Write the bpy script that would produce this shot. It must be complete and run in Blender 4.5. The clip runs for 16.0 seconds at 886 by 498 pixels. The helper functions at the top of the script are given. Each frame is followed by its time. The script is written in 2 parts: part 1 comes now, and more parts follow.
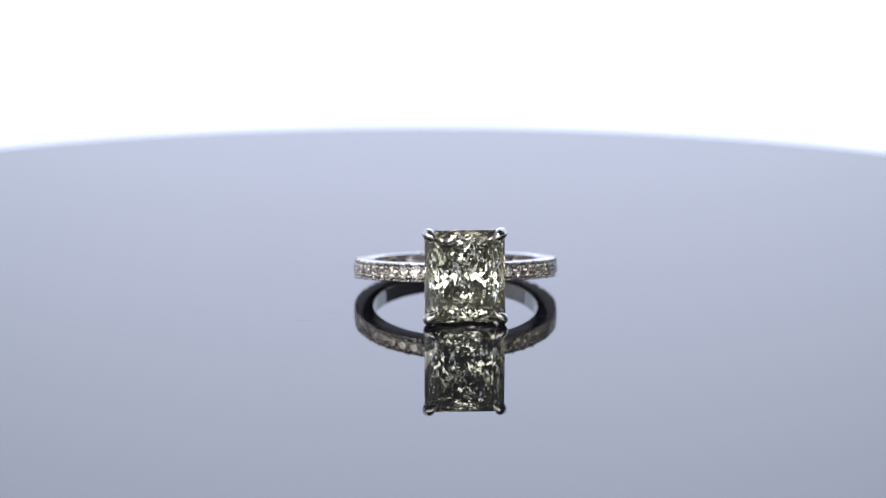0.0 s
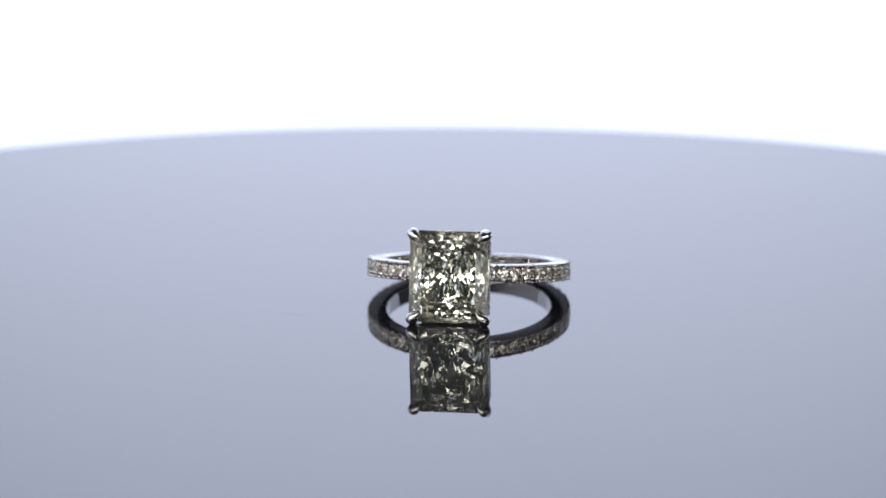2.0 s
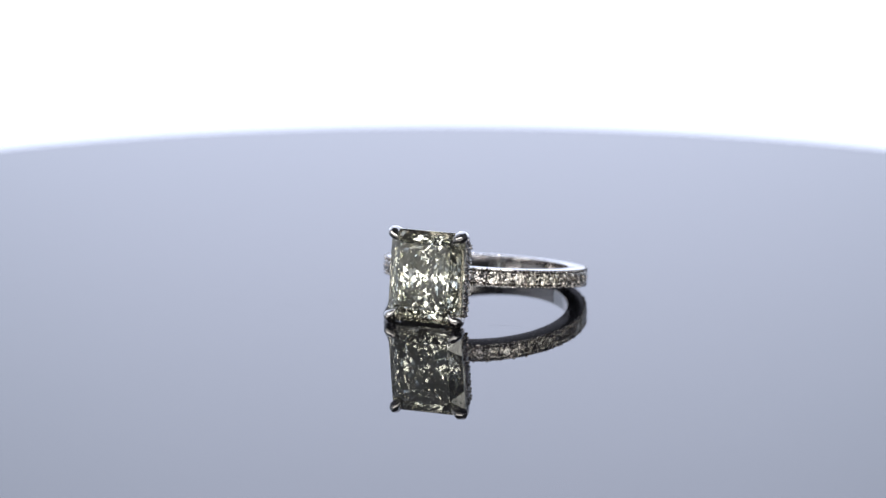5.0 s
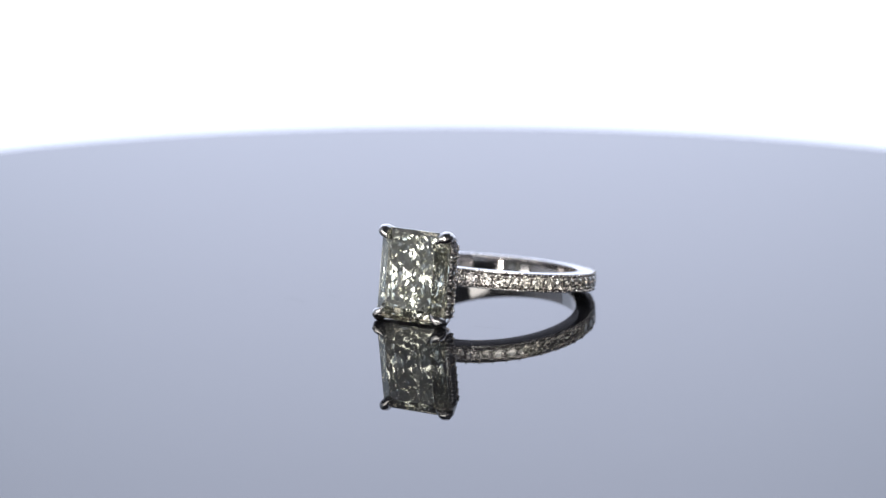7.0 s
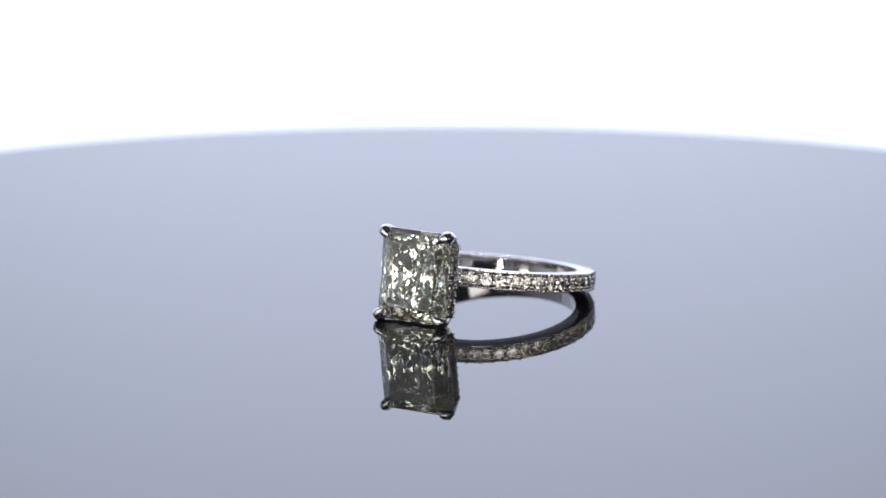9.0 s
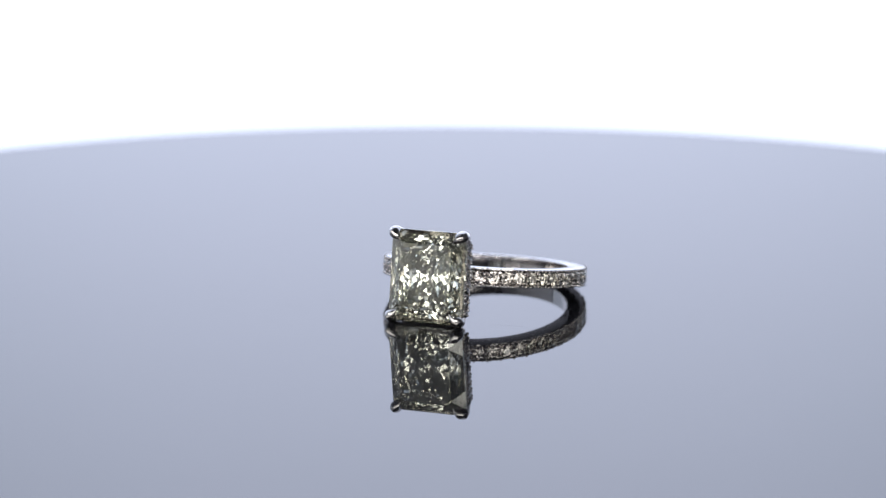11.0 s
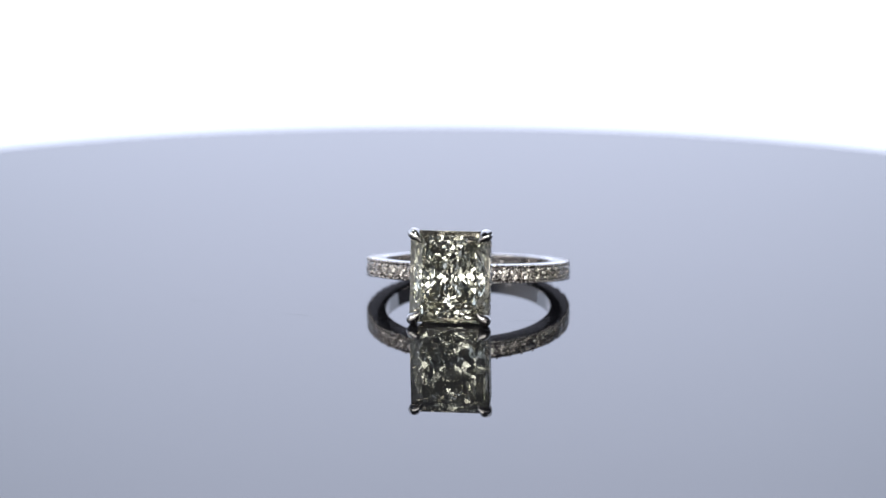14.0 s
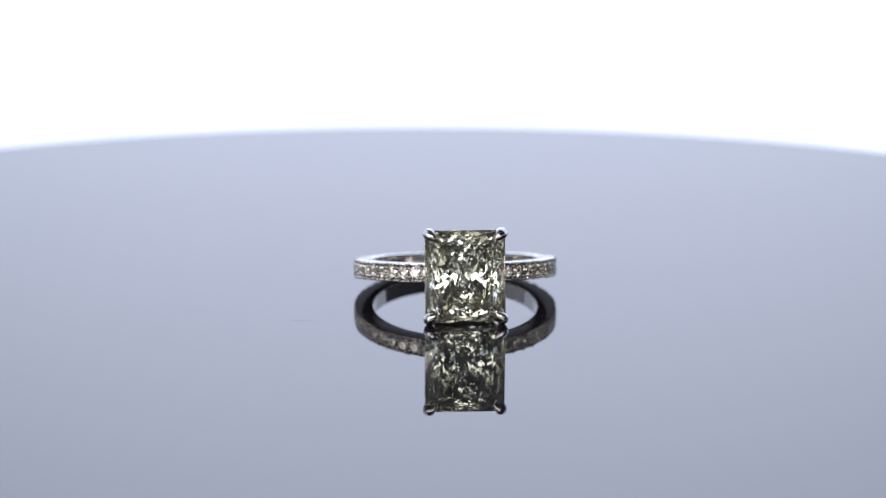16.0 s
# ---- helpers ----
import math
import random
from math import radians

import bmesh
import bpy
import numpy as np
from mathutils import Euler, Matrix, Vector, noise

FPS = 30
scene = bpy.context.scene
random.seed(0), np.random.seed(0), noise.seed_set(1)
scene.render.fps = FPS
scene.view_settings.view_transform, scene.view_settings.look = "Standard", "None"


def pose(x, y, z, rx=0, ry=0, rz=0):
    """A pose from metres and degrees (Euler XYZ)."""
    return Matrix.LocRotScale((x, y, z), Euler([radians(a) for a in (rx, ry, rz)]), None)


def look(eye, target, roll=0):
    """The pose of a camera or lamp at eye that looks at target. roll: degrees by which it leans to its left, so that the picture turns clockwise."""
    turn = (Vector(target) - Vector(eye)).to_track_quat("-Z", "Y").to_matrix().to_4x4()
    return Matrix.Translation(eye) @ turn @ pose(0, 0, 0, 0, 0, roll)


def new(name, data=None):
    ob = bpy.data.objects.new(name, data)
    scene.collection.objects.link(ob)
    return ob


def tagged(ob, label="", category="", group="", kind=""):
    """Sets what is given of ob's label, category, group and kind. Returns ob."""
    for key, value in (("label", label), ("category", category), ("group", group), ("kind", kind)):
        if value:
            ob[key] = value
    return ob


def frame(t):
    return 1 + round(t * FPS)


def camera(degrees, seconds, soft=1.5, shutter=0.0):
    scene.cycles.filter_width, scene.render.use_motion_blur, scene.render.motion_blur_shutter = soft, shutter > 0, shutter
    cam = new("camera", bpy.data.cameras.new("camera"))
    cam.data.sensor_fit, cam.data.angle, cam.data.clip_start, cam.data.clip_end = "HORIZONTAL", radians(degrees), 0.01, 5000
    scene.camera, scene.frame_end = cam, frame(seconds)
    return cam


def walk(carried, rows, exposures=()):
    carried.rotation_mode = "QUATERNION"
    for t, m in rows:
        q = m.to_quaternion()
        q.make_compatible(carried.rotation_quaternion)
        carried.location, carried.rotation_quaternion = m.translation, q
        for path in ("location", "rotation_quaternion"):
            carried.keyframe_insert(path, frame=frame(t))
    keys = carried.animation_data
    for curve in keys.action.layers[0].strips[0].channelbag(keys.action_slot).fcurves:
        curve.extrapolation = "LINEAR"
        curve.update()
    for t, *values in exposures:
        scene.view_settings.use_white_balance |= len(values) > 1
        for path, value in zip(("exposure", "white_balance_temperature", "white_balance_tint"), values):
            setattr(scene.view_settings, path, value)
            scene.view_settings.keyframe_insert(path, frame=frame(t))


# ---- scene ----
# The place: a photo light box with a backlit white rear panel and added unseen boards, and a ring on a black glossy
# turntable disc.
# All lengths in the tables below are in millimetres; MM turns them into metres.
MM = 0.001


def mm(*v):
    return Vector(v) * MM


# ---- camera ----
EYE = mm(0.258, -353.78, 81.716)
PITCH = radians(12.124)
cam = camera(13.794, 16.0, soft=1.3)
cam.data.dof.use_dof = True
cam.data.dof.focus_distance = 0.356
cam.data.dof.aperture_fstop = 20.0
VIEW = look(EYE, EYE + Vector((0, math.cos(PITCH), -math.sin(PITCH))))
walk(cam, [(0.0, VIEW), (16.0, VIEW)])

# ---- light levels ----
REAR_PANEL = (1.46, 1.59, 2.02), 1.0
FILL_LIGHT = (1.0, 0.99, 0.965), 4.1
LED = (1.0, 0.97, 0.92), 350.0
scene.view_settings.exposure = 0.0
scene.cycles.max_bounces = 24
scene.cycles.transmission_bounces = 24
scene.cycles.glossy_bounces = 10

world = bpy.data.worlds.new("world")
scene.world = world
world.use_nodes = True
world.node_tree.nodes["Background"].inputs["Color"].default_value = (0.5, 0.52, 0.56, 1)
world.node_tree.nodes["Background"].inputs["Strength"].default_value = 0.3


# ---- materials ----
def material(name, color, rough=0.5, metal=0.0, ior=1.5, grain=0.0, grain_size=0.002, bump=0.0, rough_var=0.0):
    """A principled surface with colour and roughness varied at two scales."""
    m = bpy.data.materials.new(name)
    m.use_nodes = True
    nt = m.node_tree
    b = nt.nodes["Principled BSDF"]
    b.inputs["Base Color"].default_value = (*color, 1)
    b.inputs["Roughness"].default_value = rough
    b.inputs["Metallic"].default_value = metal
    b.inputs["IOR"].default_value = ior
    if grain or bump or rough_var:
        tc = nt.nodes.new("ShaderNodeTexCoord")
        fine = nt.nodes.new("ShaderNodeTexNoise")
        fine.inputs["Scale"].default_value = 1 / grain_size
        fine.inputs["Detail"].default_value = 6
        coarse = nt.nodes.new("ShaderNodeTexNoise")
        coarse.inputs["Scale"].default_value = 0.12 / grain_size
        coarse.inputs["Detail"].default_value = 3
        nt.links.new(tc.outputs["Object"], fine.inputs["Vector"])
        nt.links.new(tc.outputs["Object"], coarse.inputs["Vector"])
        mix = nt.nodes.new("ShaderNodeMath")
        mix.operation = "MULTIPLY"
        nt.links.new(fine.outputs["Fac"], mix.inputs[0])
        nt.links.new(coarse.outputs["Fac"], mix.inputs[1])
        if grain:
            ramp = nt.nodes.new("ShaderNodeMapRange")
            ramp.inputs["From Min"].default_value = 0.1
            ramp.inputs["From Max"].default_value = 0.45
            ramp.inputs["To Min"].default_value = 1 - grain
            ramp.inputs["To Max"].default_value = 1 + grain
            nt.links.new(mix.outputs[0], ramp.inputs["Value"])
            sc = nt.nodes.new("ShaderNodeVectorMath")
            sc.operation = "SCALE"
            sc.inputs[0].default_value = color
            nt.links.new(ramp.outputs["Result"], sc.inputs["Scale"])
            nt.links.new(sc.outputs["Vector"], b.inputs["Base Color"])
        if rough_var:
            rr = nt.nodes.new("ShaderNodeMapRange")
            rr.inputs["From Min"].default_value = 0.1
            rr.inputs["From Max"].default_value = 0.45
            rr.inputs["To Min"].default_value = max(rough - rough_var, 0.0)
            rr.inputs["To Max"].default_value = rough + rough_var
            nt.links.new(mix.outputs[0], rr.inputs["Value"])
            nt.links.new(rr.outputs["Result"], b.inputs["Roughness"])
        if bump:
            bp = nt.nodes.new("ShaderNodeBump")
            bp.inputs["Strength"].default_value = bump
            bp.inputs["Distance"].default_value = grain_size * 0.1
            nt.links.new(fine.outputs["Fac"], bp.inputs["Height"])
            nt.links.new(bp.outputs["Normal"], b.inputs["Normal"])
    return m


def glow(name, color, strength, rim=False, fade=0.0):
    """A glowing surface. rim: a round lens that fades towards its rim; fade: the share that a wide panel loses 63 mm off its middle."""
    m = bpy.data.materials.new(name)
    m.use_nodes = True
    nt = m.node_tree
    nt.nodes.remove(nt.nodes["Principled BSDF"])
    e = nt.nodes.new("ShaderNodeEmission")
    e.inputs["Color"].default_value = (*color, 1)
    e.inputs["Strength"].default_value = strength
    if rim:
        tc = nt.nodes.new("ShaderNodeTexCoord")
        ln = nt.nodes.new("ShaderNodeVectorMath")
        ln.operation = "LENGTH"
        nt.links.new(tc.outputs["Object"], ln.inputs[0])
        mr = nt.nodes.new("ShaderNodeMapRange")
        mr.inputs["From Min"].default_value = 0.0094
        mr.inputs["From Max"].default_value = 0.004
        nt.links.new(ln.outputs["Value"], mr.inputs["Value"])
        pw = nt.nodes.new("ShaderNodeMath")
        pw.operation = "POWER"
        pw.inputs[1].default_value = 5.0
        nt.links.new(mr.outputs["Result"], pw.inputs[0])
        st = nt.nodes.new("ShaderNodeMath")
        st.operation = "MULTIPLY"
        st.inputs[1].default_value = strength
        nt.links.new(pw.outputs[0], st.inputs[0])
        nt.links.new(st.outputs[0], e.inputs["Strength"])
    if fade:
        tc = nt.nodes.new("ShaderNodeTexCoord")
        xyz = nt.nodes.new("ShaderNodeSeparateXYZ")
        nt.links.new(tc.outputs["Object"], xyz.inputs[0])
        off = nt.nodes.new("ShaderNodeMath")
        off.operation = "ABSOLUTE"
        nt.links.new(xyz.outputs["X"], off.inputs[0])
        pw = nt.nodes.new("ShaderNodeMath")
        pw.operation = "POWER"
        pw.inputs[1].default_value = 2.5
        nt.links.new(off.outputs[0], pw.inputs[0])
        near = nt.nodes.new("ShaderNodeMapRange")
        near.inputs["From Max"].default_value = 0.12 ** 2.5
        nt.links.new(pw.outputs[0], near.inputs["Value"])
        mx = nt.nodes.new("ShaderNodeMix")
        mx.data_type = "RGBA"
        k = 1 - fade * (0.12 / 0.063) ** 2.5
        mx.inputs[6].default_value = (*color, 1)
        mx.inputs[7].default_value = (color[0] * (k - 0.03), color[1] * (k + 0.005), color[2] * k, 1)
        nt.links.new(near.outputs["Result"], mx.inputs["Factor"])
        nt.links.new(mx.outputs[2], e.inputs["Color"])
    nt.links.new(e.outputs[0], nt.nodes["Material Output"].inputs["Surface"])
    return m


def gem(name, tint, other=None, ior=2.42, dark_lift=0.0):
    """Cut stone: strongly refracting and faintly coloured; other: the tint at the far end of the lot;
    the last argument mixes in a translucent share that lifts the dark facets."""
    m = bpy.data.materials.new(name)
    m.use_nodes = True
    nt = m.node_tree
    nt.nodes.remove(nt.nodes["Principled BSDF"])
    total = nt.nodes.new("ShaderNodeBsdfGlass")
    total.inputs["Color"].default_value = (*tint, 1)
    total.inputs["Roughness"].default_value = 0.0
    total.inputs["IOR"].default_value = ior
    if other:
        info = nt.nodes.new("ShaderNodeObjectInfo")
        mx = nt.nodes.new("ShaderNodeMix")
        mx.data_type = "RGBA"
        nt.links.new(info.outputs["Random"], mx.inputs["Factor"])
        mx.inputs[6].default_value = (*tint, 1)
        mx.inputs[7].default_value = (*other, 1)
        nt.links.new(mx.outputs[2], total.inputs["Color"])
    out = total
    if dark_lift:
        # Pale scatter put into the material in place of fill light on dark facets.
        lift_bsdf = nt.nodes.new("ShaderNodeBsdfTranslucent")
        lift_bsdf.inputs["Color"].default_value = (0.95, 0.965, 0.90, 1)
        out = nt.nodes.new("ShaderNodeMixShader")
        out.inputs["Fac"].default_value = dark_lift
        nt.links.new(total.outputs[0], out.inputs[1])
        nt.links.new(lift_bsdf.outputs[0], out.inputs[2])
    nt.links.new(out.outputs[0], nt.nodes["Material Output"].inputs["Surface"])
    return m


ACRYLIC = material("black_acrylic", (0.012, 0.012, 0.014), 0.015, 0, 1.56, grain=0.3, grain_size=0.004, rough_var=0.012)
GOLD = material("white_gold", (0.64, 0.61, 0.595), 0.09, 1.0, grain=0.05, grain_size=0.0004, rough_var=0.04, bump=0.05)
DIAMOND = gem("yellow_diamond", (0.998, 0.9998, 0.960), dark_lift=0.009)
MELEE = gem("small_diamond", (0.975, 0.956, 0.952), (0.968, 0.956, 0.925))
PAPER = material("white_board", (0.78, 0.78, 0.79), 0.8, grain=0.03, grain_size=0.003, bump=0.2)
FILL_CARD = material("warm_fill_card", (0.78, 0.72, 0.67), 0.7, grain=0.03, grain_size=0.002, bump=0.15)
DARK_BOARD = material("charcoal_board", (0.06, 0.06, 0.065), 0.8, grain=0.06, grain_size=0.003, bump=0.2)
BLACK_PLASTIC = material("black_plastic", (0.03, 0.03, 0.032), 0.4, grain=0.2, grain_size=0.001, bump=0.1)
SCUFF = material("lint", (0.12, 0.12, 0.13), 0.6, grain=0.2, grain_size=0.0005)
REAR_GLOW = glow("rear_diffuser", *REAR_PANEL, fade=0.07)
FILL_GLOW = glow("fill_light_cloth", *FILL_LIGHT)
LED_GLOW = glow("led_lens", *LED, rim=True)


# ---- mesh tools ----
def mesh_of(bm, name, mat, smooth=False):
    me = bpy.data.meshes.new(name)
    bmesh.ops.recalc_face_normals(bm, faces=bm.faces)
    bm.to_mesh(me)
    bm.free()
    me.materials.append(mat)
    if smooth:
        me.polygons.foreach_set("use_smooth", [True] * len(me.polygons))
        me.set_sharp_from_angle(angle=radians(35))
    return me


def part(name, bm, mat, parent=None, label="", smooth=False):
    ob = new(name, bm if isinstance(bm, bpy.types.Mesh) else mesh_of(bm, name, mat, smooth))
    ob.parent = parent
    if label:
        ob["label"] = label
    return ob


def box(bm, lo, hi, bevel=0.0):
    lo, hi = Vector(lo) * MM, Vector(hi) * MM
    got = bmesh.ops.create_cube(bm, size=1, matrix=Matrix.Translation((lo + hi) / 2) @ Matrix.Diagonal((*(hi - lo), 1)))
    if bevel:
        edges = {e for v in got["verts"] for e in v.link_edges}
        bmesh.ops.bevel(bm, geom=list(edges), offset=bevel * MM, segments=2, affect="EDGES")
    return bm


def lathe(bm, profile, n=128, closed=False):
    """Turn a profile of (radius, height) in mm about z."""
    rows = [[bm.verts.new(mm(r * math.cos(2 * math.pi * k / n), r * math.sin(2 * math.pi * k / n), z)) for k in range(n)]
            for r, z in profile]
    pairs = list(zip(rows, rows[1:] + ([rows[0]] if closed else [])))
    if not closed:
        pairs = pairs[: len(rows) - 1]
    for a, b in pairs:
        for k in range(n):
            bm.faces.new((a[k], a[(k + 1) % n], b[(k + 1) % n], b[k]))
    if not closed:
        bm.faces.new(rows[0])
        bm.faces.new(rows[-1])
    return bm


def tube(bm, points, radii, n=10):
    """A tapered rod along points (mm), closed at both ends."""
    pts = [Vector(p) for p in points]
    rows = []
    for i, (p, r) in enumerate(zip(pts, radii)):
        way = (pts[min(i + 1, len(pts) - 1)] - pts[max(i - 1, 0)]).normalized()
        side = way.cross(Vector((0.31, 0.2, 0.93))).normalized()
        up = side.cross(way)
        rows.append([bm.verts.new((p + (side * math.cos(2 * math.pi * k / n) + up * math.sin(2 * math.pi * k / n)) * r) * MM) for k in range(n)])
    for a, b in zip(rows, rows[1:]):
        for k in range(n):
            bm.faces.new((a[k], a[(k + 1) % n], b[(k + 1) % n], b[k]))
    bm.faces.new(rows[0])
    bm.faces.new(rows[-1])
    return bm


def empty(name, label, category, group="", kind=""):
    return tagged(new(name), label, category, group, kind)


# ---- the light box ----
def wall(name, lo, hi, mat, label, category):
    return tagged(part(name, box(bmesh.new(), lo, hi, 1.0), mat), label, category, kind="structure")


wall("floor", (-300, -620, -60), (300, 200, -52), PAPER, "matt white board floor of a photo light box", "floor")
# Unseen boards, added: white for fill at left, charcoal to hold reflections dark elsewhere.
wall("fill_wall_left", (-308, -620, -60), (-300, 200, 420), PAPER, "unseen matt white side board, added to fill the stone with light", "wall")
wall("dark_wall_right", (300, -620, -60), (308, 200, 420), DARK_BOARD, "unseen matt charcoal side board, added to keep reflections dark", "wall")
wall("dark_wall_front", (-308, -628, -60), (308, -620, 420), DARK_BOARD, "unseen matt charcoal board closing the box behind the camera, added to keep reflections dark", "wall")
wall("wall_rear", (-308, 200, -60), (308, 208, 420), PAPER, "matt white board behind the rear light panel", "wall")
wall("ceiling", (-308, -628, 420), (308, 208, 428), DARK_BOARD, "unseen matt charcoal board overhead, added to keep reflections dark", "ceiling")


def light_panel(name, lo, hi, face_lo, face_hi, mat, label):
    p = empty(name, label, "light panel")
    part("housing", box(bmesh.new(), lo, hi, 2.0), BLACK_PLASTIC, p, "dark plastic housing")
    part("diffuser", box(bmesh.new(), face_lo, face_hi, 0.5), mat, p, "glowing white diffuser sheet")
    return p


light_panel("rear_light_panel", (-290, 176, -50), (290, 196, 400), (-284, 170, -46), (284, 175.5, 394), REAR_GLOW,
            "glowing cool white backlit panel behind the turntable")


def led_lamp(x, y, z, aim, r, hung=False):
    """A small round jewellery lamp on a thin stand, or hung from above: foot, stem, head and lens."""
    level = 420 if hung else -52
    lamp = empty("led_lamp", "small round white LED spotlight " + ("hung out of view from the ceiling" if hung else "on a thin black stand"), "lamp", "LED spotlights round the camera")
    lamp.location = mm(x, y, level)
    turn = (Vector(aim) - Vector((x, y, z))).to_track_quat("Z", "Y").to_matrix().to_4x4()
    put = Matrix.Translation(mm(0, 0, z - level)) @ turn
    bm = lathe(bmesh.new(), [(r * 0.5, -22), (r * 0.8, -20), (r + 2, -6), (r + 2.5, 1), (r + 0.6, 1), (r + 0.6, -1)], 48)
    bmesh.ops.transform(bm, matrix=put, verts=bm.verts)
    part("head", bm, BLACK_PLASTIC, lamp, "black lamp head", True)
    bm = lathe(bmesh.new(), [(r, -0.6), (r, 0.4), (r * 0.7, 0.9), (r * 0.3, 1.2)], 48)
    part("lens", bm, LED_GLOW, lamp, "glowing white lens", True).matrix_local = put
    back = put @ mm(0, 0, -21)
    part("stem", tube(bmesh.new(), [(back.x / MM, back.y / MM, -3 if hung else 3), (back.x / MM, back.y / MM, back.z / MM)], [2.2, 2.2]), BLACK_PLASTIC, lamp, "", True)
    up = -1 if hung else 1
    bm = lathe(bmesh.new(), [(24, 0), (25, up), (25, 3 * up), (23, 4 * up), (3, 5 * up)], 48)
    bmesh.ops.translate(bm, verts=bm.verts, vec=(back.x, back.y, 0))
    part("foot", bm, BLACK_PLASTIC, lamp, "", True)


def fill_light(centre, aim, w, h, hung=False):
    """An added flat fill light, out of view, on a stand or hung from above: shell, cloth, pole and foot."""
    sb = empty("fill_light", "added fill light out of view, black shell with a glowing white cloth front, " + ("hung out of view from the ceiling" if hung else "on a stand"), "light", "softboxes round the camera")
    sb.location = mm(centre[0], centre[1], 415 if hung else -52)
    turn = look(Vector(aim), Vector(centre)).to_3x3().to_4x4()
    put = Matrix.Translation(mm(0, 0, centre[2]) - mm(0, 0, 415 if hung else -52)) @ turn
    shell = bmesh.new()
    rows = [[shell.verts.new(mm(x * a, y * b, z)) for x, y in ((-1, -1), (1, -1), (1, 1), (-1, 1))]
            for a, b, z in ((min(30, w * 0.6), min(30, h * 0.8), -40), (w + 4, h + 4, -8), (w + 4, h + 4, 2), (w + 0.5, h + 0.5, 2), (w + 0.5, h + 0.5, -3))]
    for p, q in zip(rows, rows[1:]):
        for k in range(4):
            shell.faces.new((p[k], p[(k + 1) % 4], q[(k + 1) % 4], q[k]))
    shell.faces.new(rows[0])
    shell.faces.new(rows[-1])
    bmesh.ops.transform(shell, matrix=put, verts=shell.verts)
    part("shell", shell, BLACK_PLASTIC, sb, "black fabric shell")
    cloth = box(bmesh.new(), (-w, -h, -2.5), (w, h, 0.5), 0.4)
    bmesh.ops.transform(cloth, matrix=put, verts=cloth.verts)
    part("diffuser", cloth, FILL_GLOW, sb, "glowing white cloth")
    back = put @ mm(0, 0, -38)
    bx, by, bz = back / MM
    part("pole", tube(bmesh.new(), [(bx, by, -3 if hung else 3), (bx, by, bz)], [4, 4]), BLACK_PLASTIC, sb, "", True)
    bm = lathe(bmesh.new(), [(34, 0), (35, 1), (35, 3), (33, 4), (5, 5)], 48)
    bmesh.ops.translate(bm, verts=bm.verts, vec=(back.x, back.y, 0))
    part("foot", bm, BLACK_PLASTIC, sb, "", True)


# Unseen fill lights, added to brighten the stones; the last hangs behind the camera.
fill_light((-108, -294, 107), (0, -8, 5), 78, 54)
fill_light((112, -292, 107), (0, -8, 5), 82, 54)
fill_light((-218, -158, 86), (0, -8, 5), 72, 40)
fill_light((-126, -194, 0.5), (0, -8, 5), 82, 11)
fill_light((0, -418, 158), (0, -8, 5), 62, 36, True)


def fill_card(x, y, turn, w, z0, z1):
    """An added warm white reflector, out of view, held upright by a clip on a low foot."""
    c = empty("fill_card", "added warm white fill card, out of view, standing upright on a small black foot", "bounce card", "bounce cards beside the turntable")
    c.matrix_basis = Matrix.Translation(mm(x, y, -52)) @ pose(0, 0, 0, 0, 0, turn)
    part("card", box(bmesh.new(), (-w, -1.2, z0 + 52), (w, 1.2, z1 + 52), 0.4), FILL_CARD, c, "matt warm white reflector card")
    part("post", box(bmesh.new(), (-5, 1.2, 3), (5, 6, z1 + 30), 0.8), BLACK_PLASTIC, c)
    part("foot", box(bmesh.new(), (-40, -16, 0), (40, 22, 4), 1.2), BLACK_PLASTIC, c)


# Reflectors added unseen to throw warm fill onto ring and stone.
fill_card(-190, -238, -40, 85, -20, 46)
fill_card(222, -197, 49, 95, -20, 46)
led_lamp(-44.7, -293.2, 22.0, (0, -8, 4), 8.6)
# The next two are added out of view, for more sparkle in the stones.
led_lamp(-100, -260, 290, (0, -8, 4), 10, True)
led_lamp(120, -200, 290, (0, -8, 4), 10, True)
led_lamp(-57, -179, 360, (0, -8, 4), 10, True)

# ---- the turntable ----
DISC_R = 96.6
base = empty("turntable", "round black plastic motor base under the glossy disc", "turntable")
base.location = mm(0, 0, -52)
part("body", lathe(bmesh.new(), [(66, 0), (70, 3), (70, 36), (67, 40), (20, 40)], 96), BLACK_PLASTIC, base, "", True)
part("spindle", lathe(bmesh.new(), [(14, 40), (14, 47)], 48), BLACK_PLASTIC, base, "", True)

disc = empty("turntable_disc", "glossy black acrylic disc, slightly dusty, on a turntable base", "turntable disc")
bm = lathe(bmesh.new(), [(DISC_R - 1, -5), (DISC_R, -4), (DISC_R, -0.5), (DISC_R - 0.15, -0.15), (DISC_R - 0.5, 0)], 256)
bmesh.ops.translate(bm, verts=bm.verts, vec=mm(-2.29, 5.25, 0))
part("plate", bm, ACRYLIC, disc, "glossy black acrylic plate")


# ---- the ring ----
RO, RI, HW = 10.05, 8.3, 0.93
ring = empty("engagement_ring", "white gold ring with rectangular pale yellow diamond on black disc", "ring")


def polar(a, r, z):
    """A point at angle a from the head, which points to -y; a grows towards +x."""
    return Vector((r * math.sin(a), -r * math.cos(a), z))


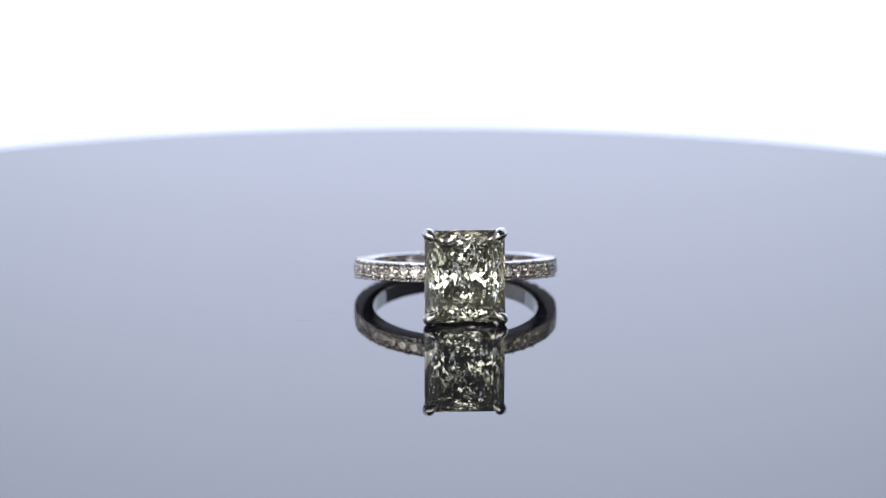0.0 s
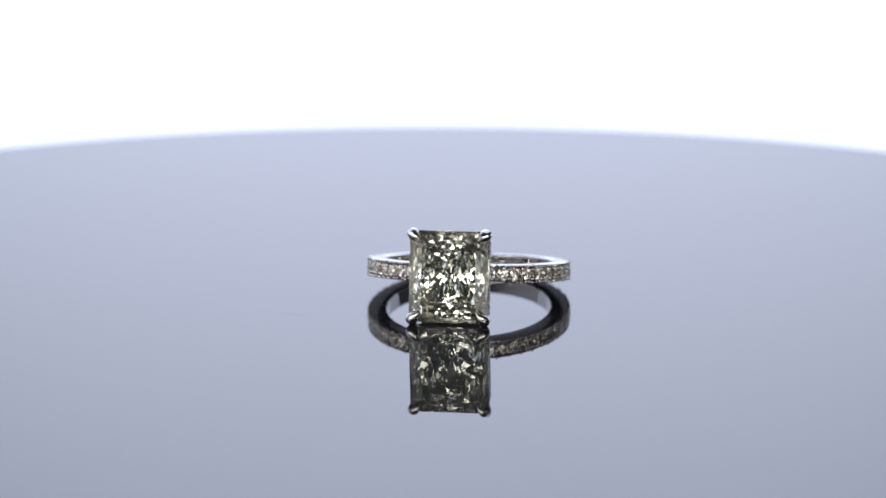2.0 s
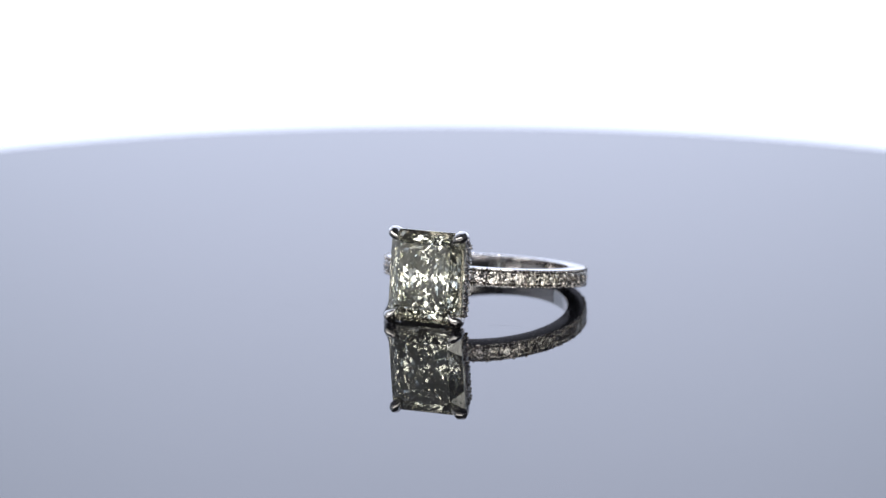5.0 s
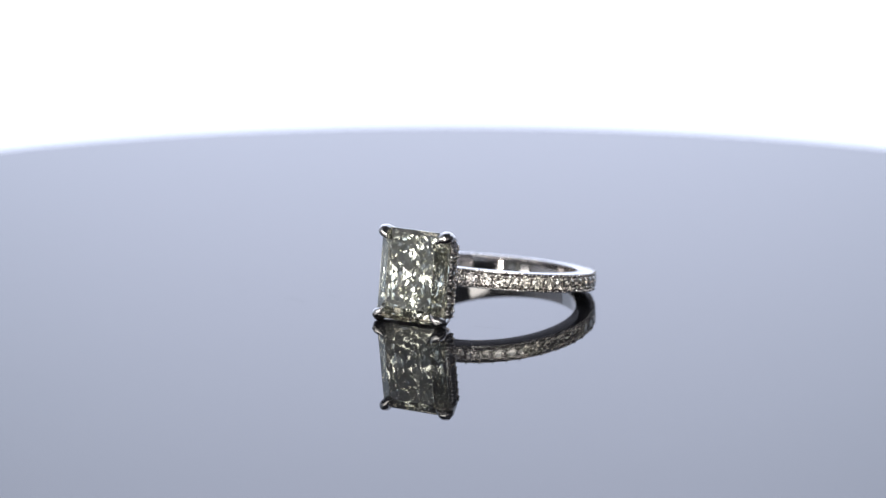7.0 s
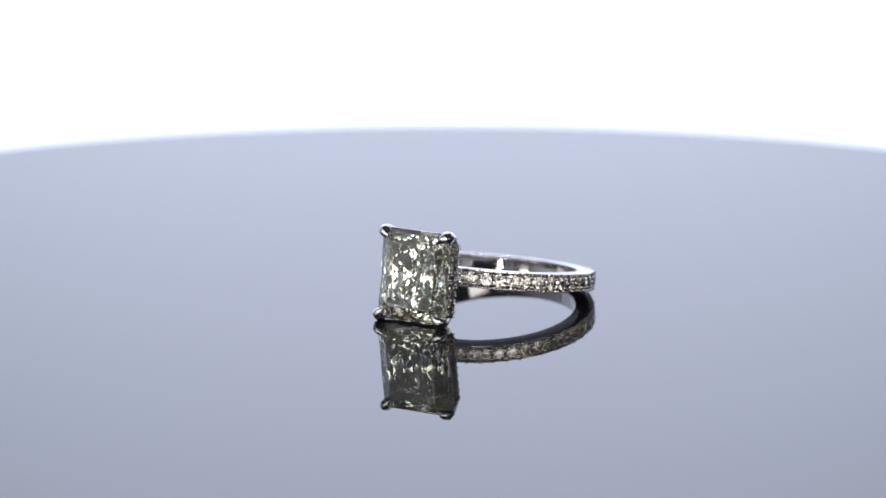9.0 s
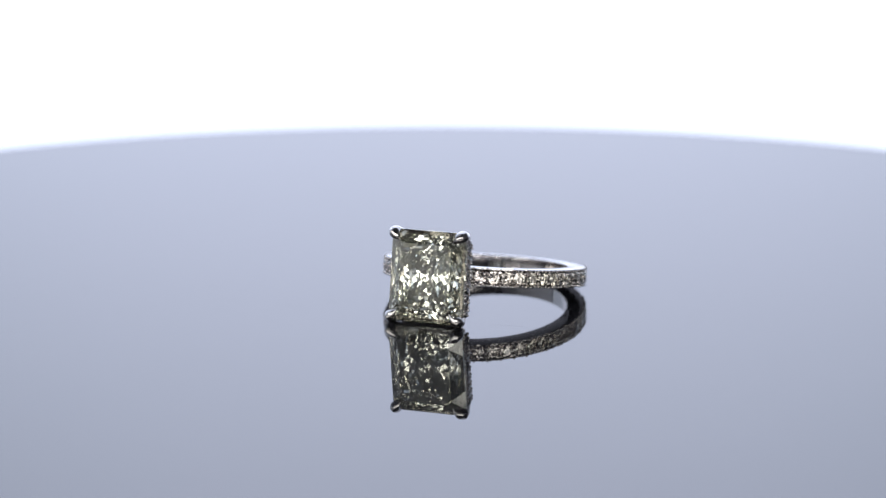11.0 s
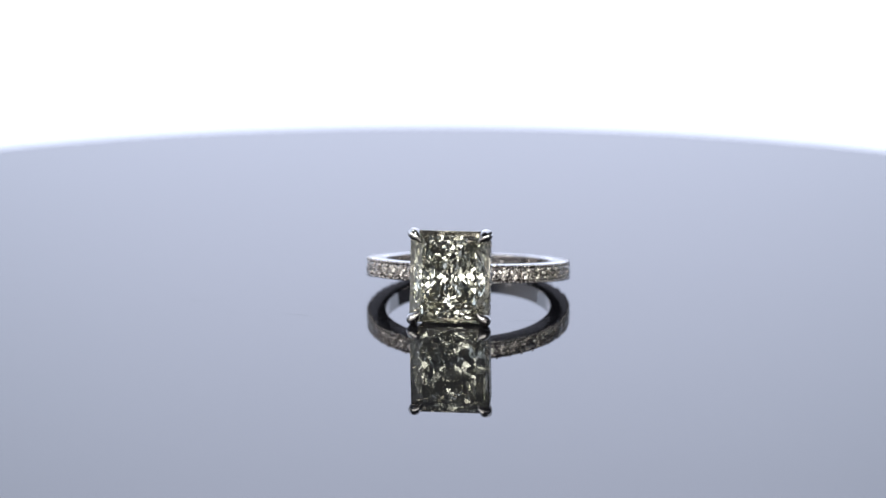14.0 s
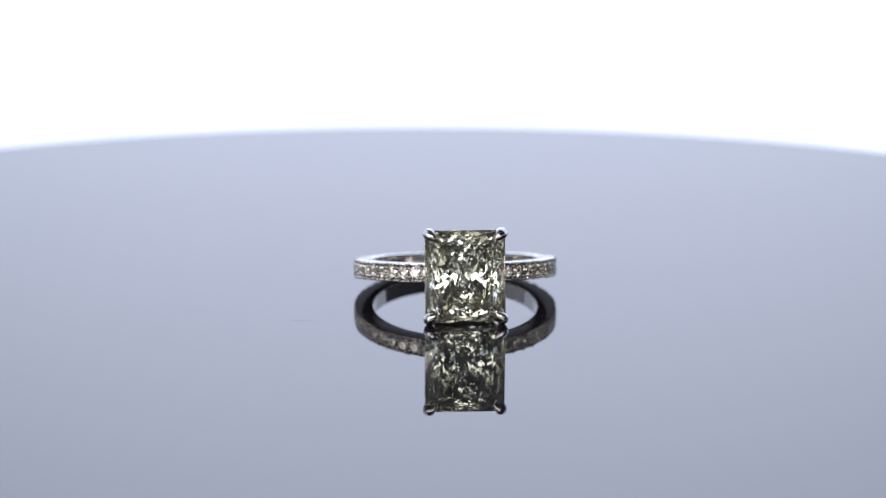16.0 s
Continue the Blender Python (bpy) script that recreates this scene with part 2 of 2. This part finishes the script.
# Band: rounded outside edges, a groove for the small stones, a slightly domed inside.
profile = [(RI + 0.16, -HW), (RO - 0.28, -HW), (RO - 0.08, -HW + 0.05), (RO - 0.06, -HW + 0.16), (RO - 0.16, -0.70), (RO - 0.60, -0.40), (RO - 0.62, 0),
           (RO - 0.60, 0.40), (RO - 0.16, 0.70), (RO - 0.06, HW - 0.16), (RO - 0.08, HW - 0.05), (RO - 0.28, HW), (RI + 0.16, HW),
           (RI + 0.05, HW - 0.03), (RI + 0.005, HW - 0.09), (RI, HW - 0.16), (RI, 0.15), (RI, -0.15), (RI, -HW + 0.16), (RI + 0.005, -HW + 0.09), (RI + 0.05, -HW + 0.03)]
band = part("band", lathe(bmesh.new(), profile, 192, closed=True), GOLD, ring, "polished white gold band", True)


def brilliant_mesh(name, r, mat):
    """A small round brilliant, table towards +z, girdle at z = 0."""
    bm = bmesh.new()
    def row(n, rad, z, off=0.0):
        return [bm.verts.new(mm(rad * math.cos(2 * math.pi * (k + off) / n), rad * math.sin(2 * math.pi * (k + off) / n), z)) for k in range(n)]
    table = row(8, 0.56 * r, 0.30 * r)
    star = row(8, 0.80 * r, 0.17 * r, 0.5)
    up = row(16, r, 0.02 * r)
    lowg = row(16, r, -0.04 * r)
    pav = row(8, 0.5 * r, -0.48 * r, 0.5)
    tip = bm.verts.new(mm(0, 0, -0.84 * r))
    bm.faces.new(table)
    for k in range(8):
        j = (k + 1) % 8
        bm.faces.new((table[k], table[j], star[k]))
        bm.faces.new((table[j], star[k], up[(2 * k + 2) % 16], star[j]))
        bm.faces.new((star[k], up[2 * k], up[2 * k + 1]))
        bm.faces.new((star[k], up[2 * k + 1], up[(2 * k + 2) % 16]))
        bm.faces.new((pav[k], lowg[2 * k], lowg[2 * k + 1]))
        bm.faces.new((pav[k], lowg[2 * k + 1], lowg[(2 * k + 2) % 16]))
        bm.faces.new((pav[k], lowg[(2 * k + 2) % 16], pav[j], tip))
    for k in range(16):
        bm.faces.new((up[k], up[(k + 1) % 16], lowg[(k + 1) % 16], lowg[k]))
    return mesh_of(bm, name, mat)


def bead_mesh(name, r):
    bm = bmesh.new()
    bmesh.ops.create_icosphere(bm, subdivisions=2, radius=r * MM)
    return mesh_of(bm, name, GOLD, True)


PAVE = brilliant_mesh("pave_stone", 0.62, MELEE)
HALO = brilliant_mesh("halo_stone", 0.40, MELEE)
BEAD = bead_mesh("bead", 0.145)
SMALL_BEAD = bead_mesh("small_bead", 0.15)
rng = random.Random(4)


def frame_at(p, out, spin):
    """A pose at p (mm) whose z points along out, turned by spin."""
    q = Vector(out).to_track_quat("Z", "Y").to_matrix().to_4x4()
    return Matrix.Translation(Vector(p) * MM) @ q @ Matrix.Rotation(spin, 4, "Z")


PITCH_A = 1.33 / RO
for side in (-1, 1):
    for k in range(20):
        a = side * (radians(11.8) + PITCH_A * k)
        tip = Vector((rng.uniform(-0.06, 0.06), rng.uniform(-0.06, 0.06), rng.uniform(-0.06, 0.06)))
        if (side, k) == (1, 2):
            tip = polar(radians(25.2), 1, 0.003) - polar(a, 1, 0)
        s = part("pave_stone", PAVE, MELEE, band)
        s.matrix_local = frame_at(polar(a, RO + 0.0, 0), polar(a, 1, 0) + tip, rng.uniform(0, 6.28))
        for z, da in ((-0.75, -0.42), (-0.80, 0.0), (-0.75, 0.42), (0.75, -0.42), (0.80, 0.0), (0.75, 0.42), (-0.47, -0.1), (-0.45, 0.1), (0.47, -0.1), (0.45, 0.1)):
            b = part("bead", BEAD, GOLD, band)
            b.matrix_local = frame_at(polar(a + side * PITCH_A / 2 + da * rng.uniform(0.75, 1.25) / RO, RO + rng.uniform(-0.02, 0.07), z * rng.uniform(0.93, 1.06)), polar(a, 1, 0), 0)


# Centre stone: rectangular, cut corners; the outward axis is -y, x across, z up.
SX, SZ, GY = 3.88, 4.46, -14.74
WOB = 0.02
DIP = 0.03


def outline(sx, sz, cut, y, mids):
    """Points round a cut-cornered rectangle, with extra points along each side."""
    c = [(sx, -sz + cut), (sx, sz - cut), (sx - cut, sz), (-sx + cut, sz), (-sx, sz - cut), (-sx, -sz + cut), (-sx + cut, -sz), (sx - cut, -sz)]
    pts = []
    for i, (x0, z0) in enumerate(c):
        x1, z1 = c[(i + 1) % 8]
        n = mids if i % 2 == 0 else 1
        for k in range(n):
            f = k / n
            pts.append((x0 + (x1 - x0) * f, y, z0 + (z1 - z0) * f))
    return pts


def stitch(bm, a, b):
    """Triangles between two closed rings of points, walking both at even pace by angle."""
    def ang(v):
        return math.atan2(v.co.z / SZ, v.co.x / SX)
    a = sorted(a, key=ang)
    b = sorted(b, key=ang)
    i = j = 0
    while i < len(a) or j < len(b):
        na = ang(a[i]) if i < len(a) else 9
        nb = ang(b[j]) if j < len(b) else 9
        if na <= nb:
            bm.faces.new((a[i % len(a)], a[(i - 1) % len(a)], b[(j - 1) % len(b)]))
            i += 1
        else:
            bm.faces.new((b[j % len(b)], b[(j - 1) % len(b)], a[(i - 1) % len(a)]))
            j += 1


def centre_stone():
    bm = bmesh.new()
    def ring_of(pts):
        return [bm.verts.new(mm(*p)) for p in pts]
    def oval(n, fx, fz, y, off, square):
        """A rounded-rectangle ring of n facet corners."""
        pts = []
        for k in range(n):
            t = 2 * math.pi * (k + off) / n
            c, s = math.cos(t), math.sin(t)
            e = (abs(c) ** square + abs(s) ** square) ** (-1 / square)
            pts.append((SX * fx * c * e, y, SZ * fz * s * e))
        return ring_of(pts)
    table = ring_of(outline(SX * 0.68, SZ * 0.71, 0.42, GY - 0.862, 1))
    dip = (0.0, -0.01, 0.0, DIP, 0.0, 0.01, -0.012, 0.012, -0.01, 0.0)
    girdle_t = ring_of([(x, y + dip[n % 10], z) for n, (x, y, z) in enumerate(outline(SX, SZ, 0.75, GY - 0.10, 4))])
    girdle_p = ring_of(outline(SX, SZ, 0.75, GY + 0.12, 4))
    bm.faces.new(table)
    # Crown: one long step facet a side, two triangles and a kite at each corner.
    cut = (0, 4, 5, 9, 10, 14, 15, 19)
    for k in range(8):
        j = (k + 1) % 8
        if k % 2:
            bm.faces.new((table[k], table[j], girdle_t[cut[j]], girdle_t[cut[k]]))
            continue
        g = [girdle_t[cut[k] + n] for n in range(4)] + [girdle_t[cut[j]]]
        bm.faces.new((table[k], table[j], g[2]))
        bm.faces.new((table[k], g[2], g[1]))
        bm.faces.new((table[k], g[1], g[0]))
        bm.faces.new((table[j], g[3], g[2]))
        bm.faces.new((table[j], g[4], g[3]))
    for k in range(20):
        bm.faces.new((girdle_t[k], girdle_t[(k + 1) % 20], girdle_p[(k + 1) % 20], girdle_p[k]))
    wob = random.Random(7)
    # Pavilion: steep at the girdle, then close to 45 degrees on every side, down to a short keel.
    inset = [0.0, 0.34, 0.82, 1.32, 1.82, 2.32, 2.80, 3.24, 3.58]
    slope = [54, 48, 46, 45, 44, 43.5, 43, 42.5]
    power = [9, 5, 3.7, 3.1, 2.8, 2.5, 2.3, 2.2]
    count = [28, 24, 24, 20, 20, 16, 12, 8]
    rings, depth = [girdle_p], 0.12
    for n, (pw, c) in enumerate(zip(power, count)):
        depth += (inset[n + 1] - inset[n]) * math.tan(radians(slope[n]))
        r = oval(c, (SX - inset[n + 1]) / SX, (SZ - inset[n + 1]) / SZ, GY + depth, 0.5 * (n % 2), pw)
        for i, v in enumerate(r):
            k = wob.uniform(-WOB, WOB) + (0.014 if i % 2 else -0.014)
            v.co = mm(v.co.x / MM * (1 + k), v.co.y / MM + wob.uniform(-WOB, WOB) * 1.6, v.co.z / MM * (1 + k))
        rings.append(r)
    for a, b in zip(rings, rings[1:]):
        stitch(bm, a, b)
    r5 = sorted(rings[-1], key=lambda v: math.atan2(v.co.z, v.co.x))
    culet = bm.verts.new(mm(0, GY + depth + 0.2, 0))
    for k in range(len(r5)):
        bm.faces.new((r5[k], r5[(k + 1) % len(r5)], culet))
    return bm


part("centre_stone", centre_stone(), DIAMOND, ring, "rectangular radiant-cut pale greenish yellow diamond")

# Gallery collar under the girdle with its row of small stones.
CX, CZ, CY0, CY1 = 3.66, 4.21, -14.36, -12.80


def collar(bm, sx, sz, y0, y1, thick, cut):
    loops = []
    for (dx, y) in ((0, y0 + 0.1), (-0.1, y0), (-thick, y0), (-thick, y1), (-0.1, y1), (0, y1 - 0.1)):
        loops.append([bm.verts.new(mm(*p)) for p in outline(sx + dx, sz + dx, cut, y, 1)])
    for a, b in zip(loops, loops[1:] + loops[:1]):
        for k in range(8):
            bm.faces.new((a[k], a[(k + 1) % 8], b[(k + 1) % 8], b[k]))
    return bm


gallery = part("gallery_collar", collar(bmesh.new(), CX, CZ, CY0, CY1, 0.45, 0.8), GOLD, ring, "white gold collar set with small stones", True)
part("lower_rail", collar(bmesh.new(), 2.2, 2.7, -11.6, -11.1, 0.5, 0.7), GOLD, ring, "", True)
YM = (CY0 + CY1) / 2
for s in (-1, 1):
    for k in range(10):
        z = (k - 4.5) * 0.76
        st = part("halo_stone", HALO, MELEE, gallery)
        st.matrix_local = frame_at((s * (CX + 0.06), YM, z), (s, rng.uniform(-.15, .15), rng.uniform(-.15, .15)), rng.uniform(0, 6))
        for y, dz in ((CY0 + 0.2, 0.38), (CY1 - 0.2, 0.38), (CY0 + 0.32, 0.1), (CY1 - 0.32, -0.1)):
            if z + dz < 3.4:
                b = part("bead", SMALL_BEAD, GOLD, gallery)
                b.matrix_local = frame_at((s * (CX + 0.07), y, z + dz - 0.02), (s, 0, 0), 0)
    for k in range(8):
        x = (k - 3.5) * 0.76
        st = part("halo_stone", HALO, MELEE, gallery)
        st.matrix_local = frame_at((x, YM, s * (CZ - 0.02)), (rng.uniform(-.1, .1), rng.uniform(-.1, .1), s), rng.uniform(0, 6))
        if k < 7:
            for y in (CY0 + 0.2, CY1 - 0.2):
                b = part("bead", SMALL_BEAD, GOLD, gallery)
                b.matrix_local = frame_at((x + 0.38, y, s * (CZ - 0.04)), (0, 0, s), 0)


def claw(sx, sz):
    """A claw prong: a leg from the band up to the corner, and a pointed tip bent over the crown."""
    d = Vector((sx * 0.72, 0, sz * 0.72))
    corner = Vector((sx * 3.43, 0, sz * 4.03))
    pts = [(sx * 0.9, -9.8, sz * 0.6), (sx * 1.4, -10.7, sz * 1.4), (sx * 2.3, -12.2, sz * 2.6)]
    pts += [tuple(corner + d * f + Vector((0, y, 0))) for f, y in ((-0.25, -13.4), (0.12, -14.6))]
    tip = [(0.14, -15.10), (-0.02, -15.38), (-0.26, -15.53), (-0.55, -15.58), (-0.92, -15.58)]
    pts += [tuple(corner + d * f + Vector((0, y, 0))) for f, y in tip]
    rad = [0.32, 0.3, 0.32, 0.44, 0.58, 0.62, 0.57, 0.45, 0.27, 0.04]
    return tube(bmesh.new(), pts, rad, 14)


for sx in (-1, 1):
    for sz in (-1, 1):
        part("claw", claw(sx, sz), GOLD, ring, "pointed white gold claw", True)

# ---- lint and hairlines on the disc ----
rng = random.Random(11)


def lint(points, r):
    t = part("lint_fibre", tube(bmesh.new(), points, [r] * len(points), 6), SCUFF, disc, "fine pale hairline of lint on the disc", True)
    return t


for x, y, ln, ang in ((-11.5, -3.0, 2.2, -20), (-14.6, -6.5, 2.8, -8), (-25, -2.5, 2.0, 0), (8.0, -5.5, 3.4, 14), (-20, -7.0, 0.9, 10), (-36, -9, 0.8, -30), (24, 6, 1.0, 20)):
    c, s = math.cos(radians(ang)), math.sin(radians(ang))
    lint([(x + c * ln * f, y + s * ln * f + 0.25 * math.sin(f * 3), 0.004) for f in (0, 0.25, 0.5, 0.75, 1.0)], 0.0022)


# ---- movement: the disc turns one way, stops and turns back, and carries the ring ----
TURN = [(0.0, 0.15), (0.5, -2.9), (1.0, -5.75), (1.5, -8.5), (2.0, -11.25), (2.5, -14.0), (3.0, -16.65), (3.5, -19.25), (4.0, -21.95), (4.5, -24.4),
        (5.0, -26.85), (5.5, -29.25), (6.0, -31.6), (6.5, -33.95), (7.0, -36.3), (7.4, -38.2), (7.7, -39.3), (7.95, -39.6), (8.2, -39.3), (8.5, -38.15),
        (9.0, -35.75), (9.5, -33.4), (10.0, -31.05), (10.5, -28.7), (11.0, -26.3), (11.5, -23.9), (12.0, -21.4), (12.5, -18.75), (13.0, -16.1),
        (13.5, -13.4), (14.0, -10.7), (14.5, -8.0), (15.0, -5.35), (15.5, -2.55), (16.0, 0.4)]


def motions():
    rows_disc, rows_ring = [], []
    for t, a in TURN:
        rows_disc.append((t, pose(0, 0, 0, 0, 0, a)))
        c, s = math.cos(radians(a)), math.sin(radians(a))
        x, y = 1.5275 * c - 7.016 * s, 1.5275 * s + 7.016 * c
        rows_ring.append((t, pose(x * MM, y * MM, 2.40 * MM, -8.76, 0, 3.30 + a)))
    walk(disc, rows_disc)
    walk(ring, rows_ring)


motions()
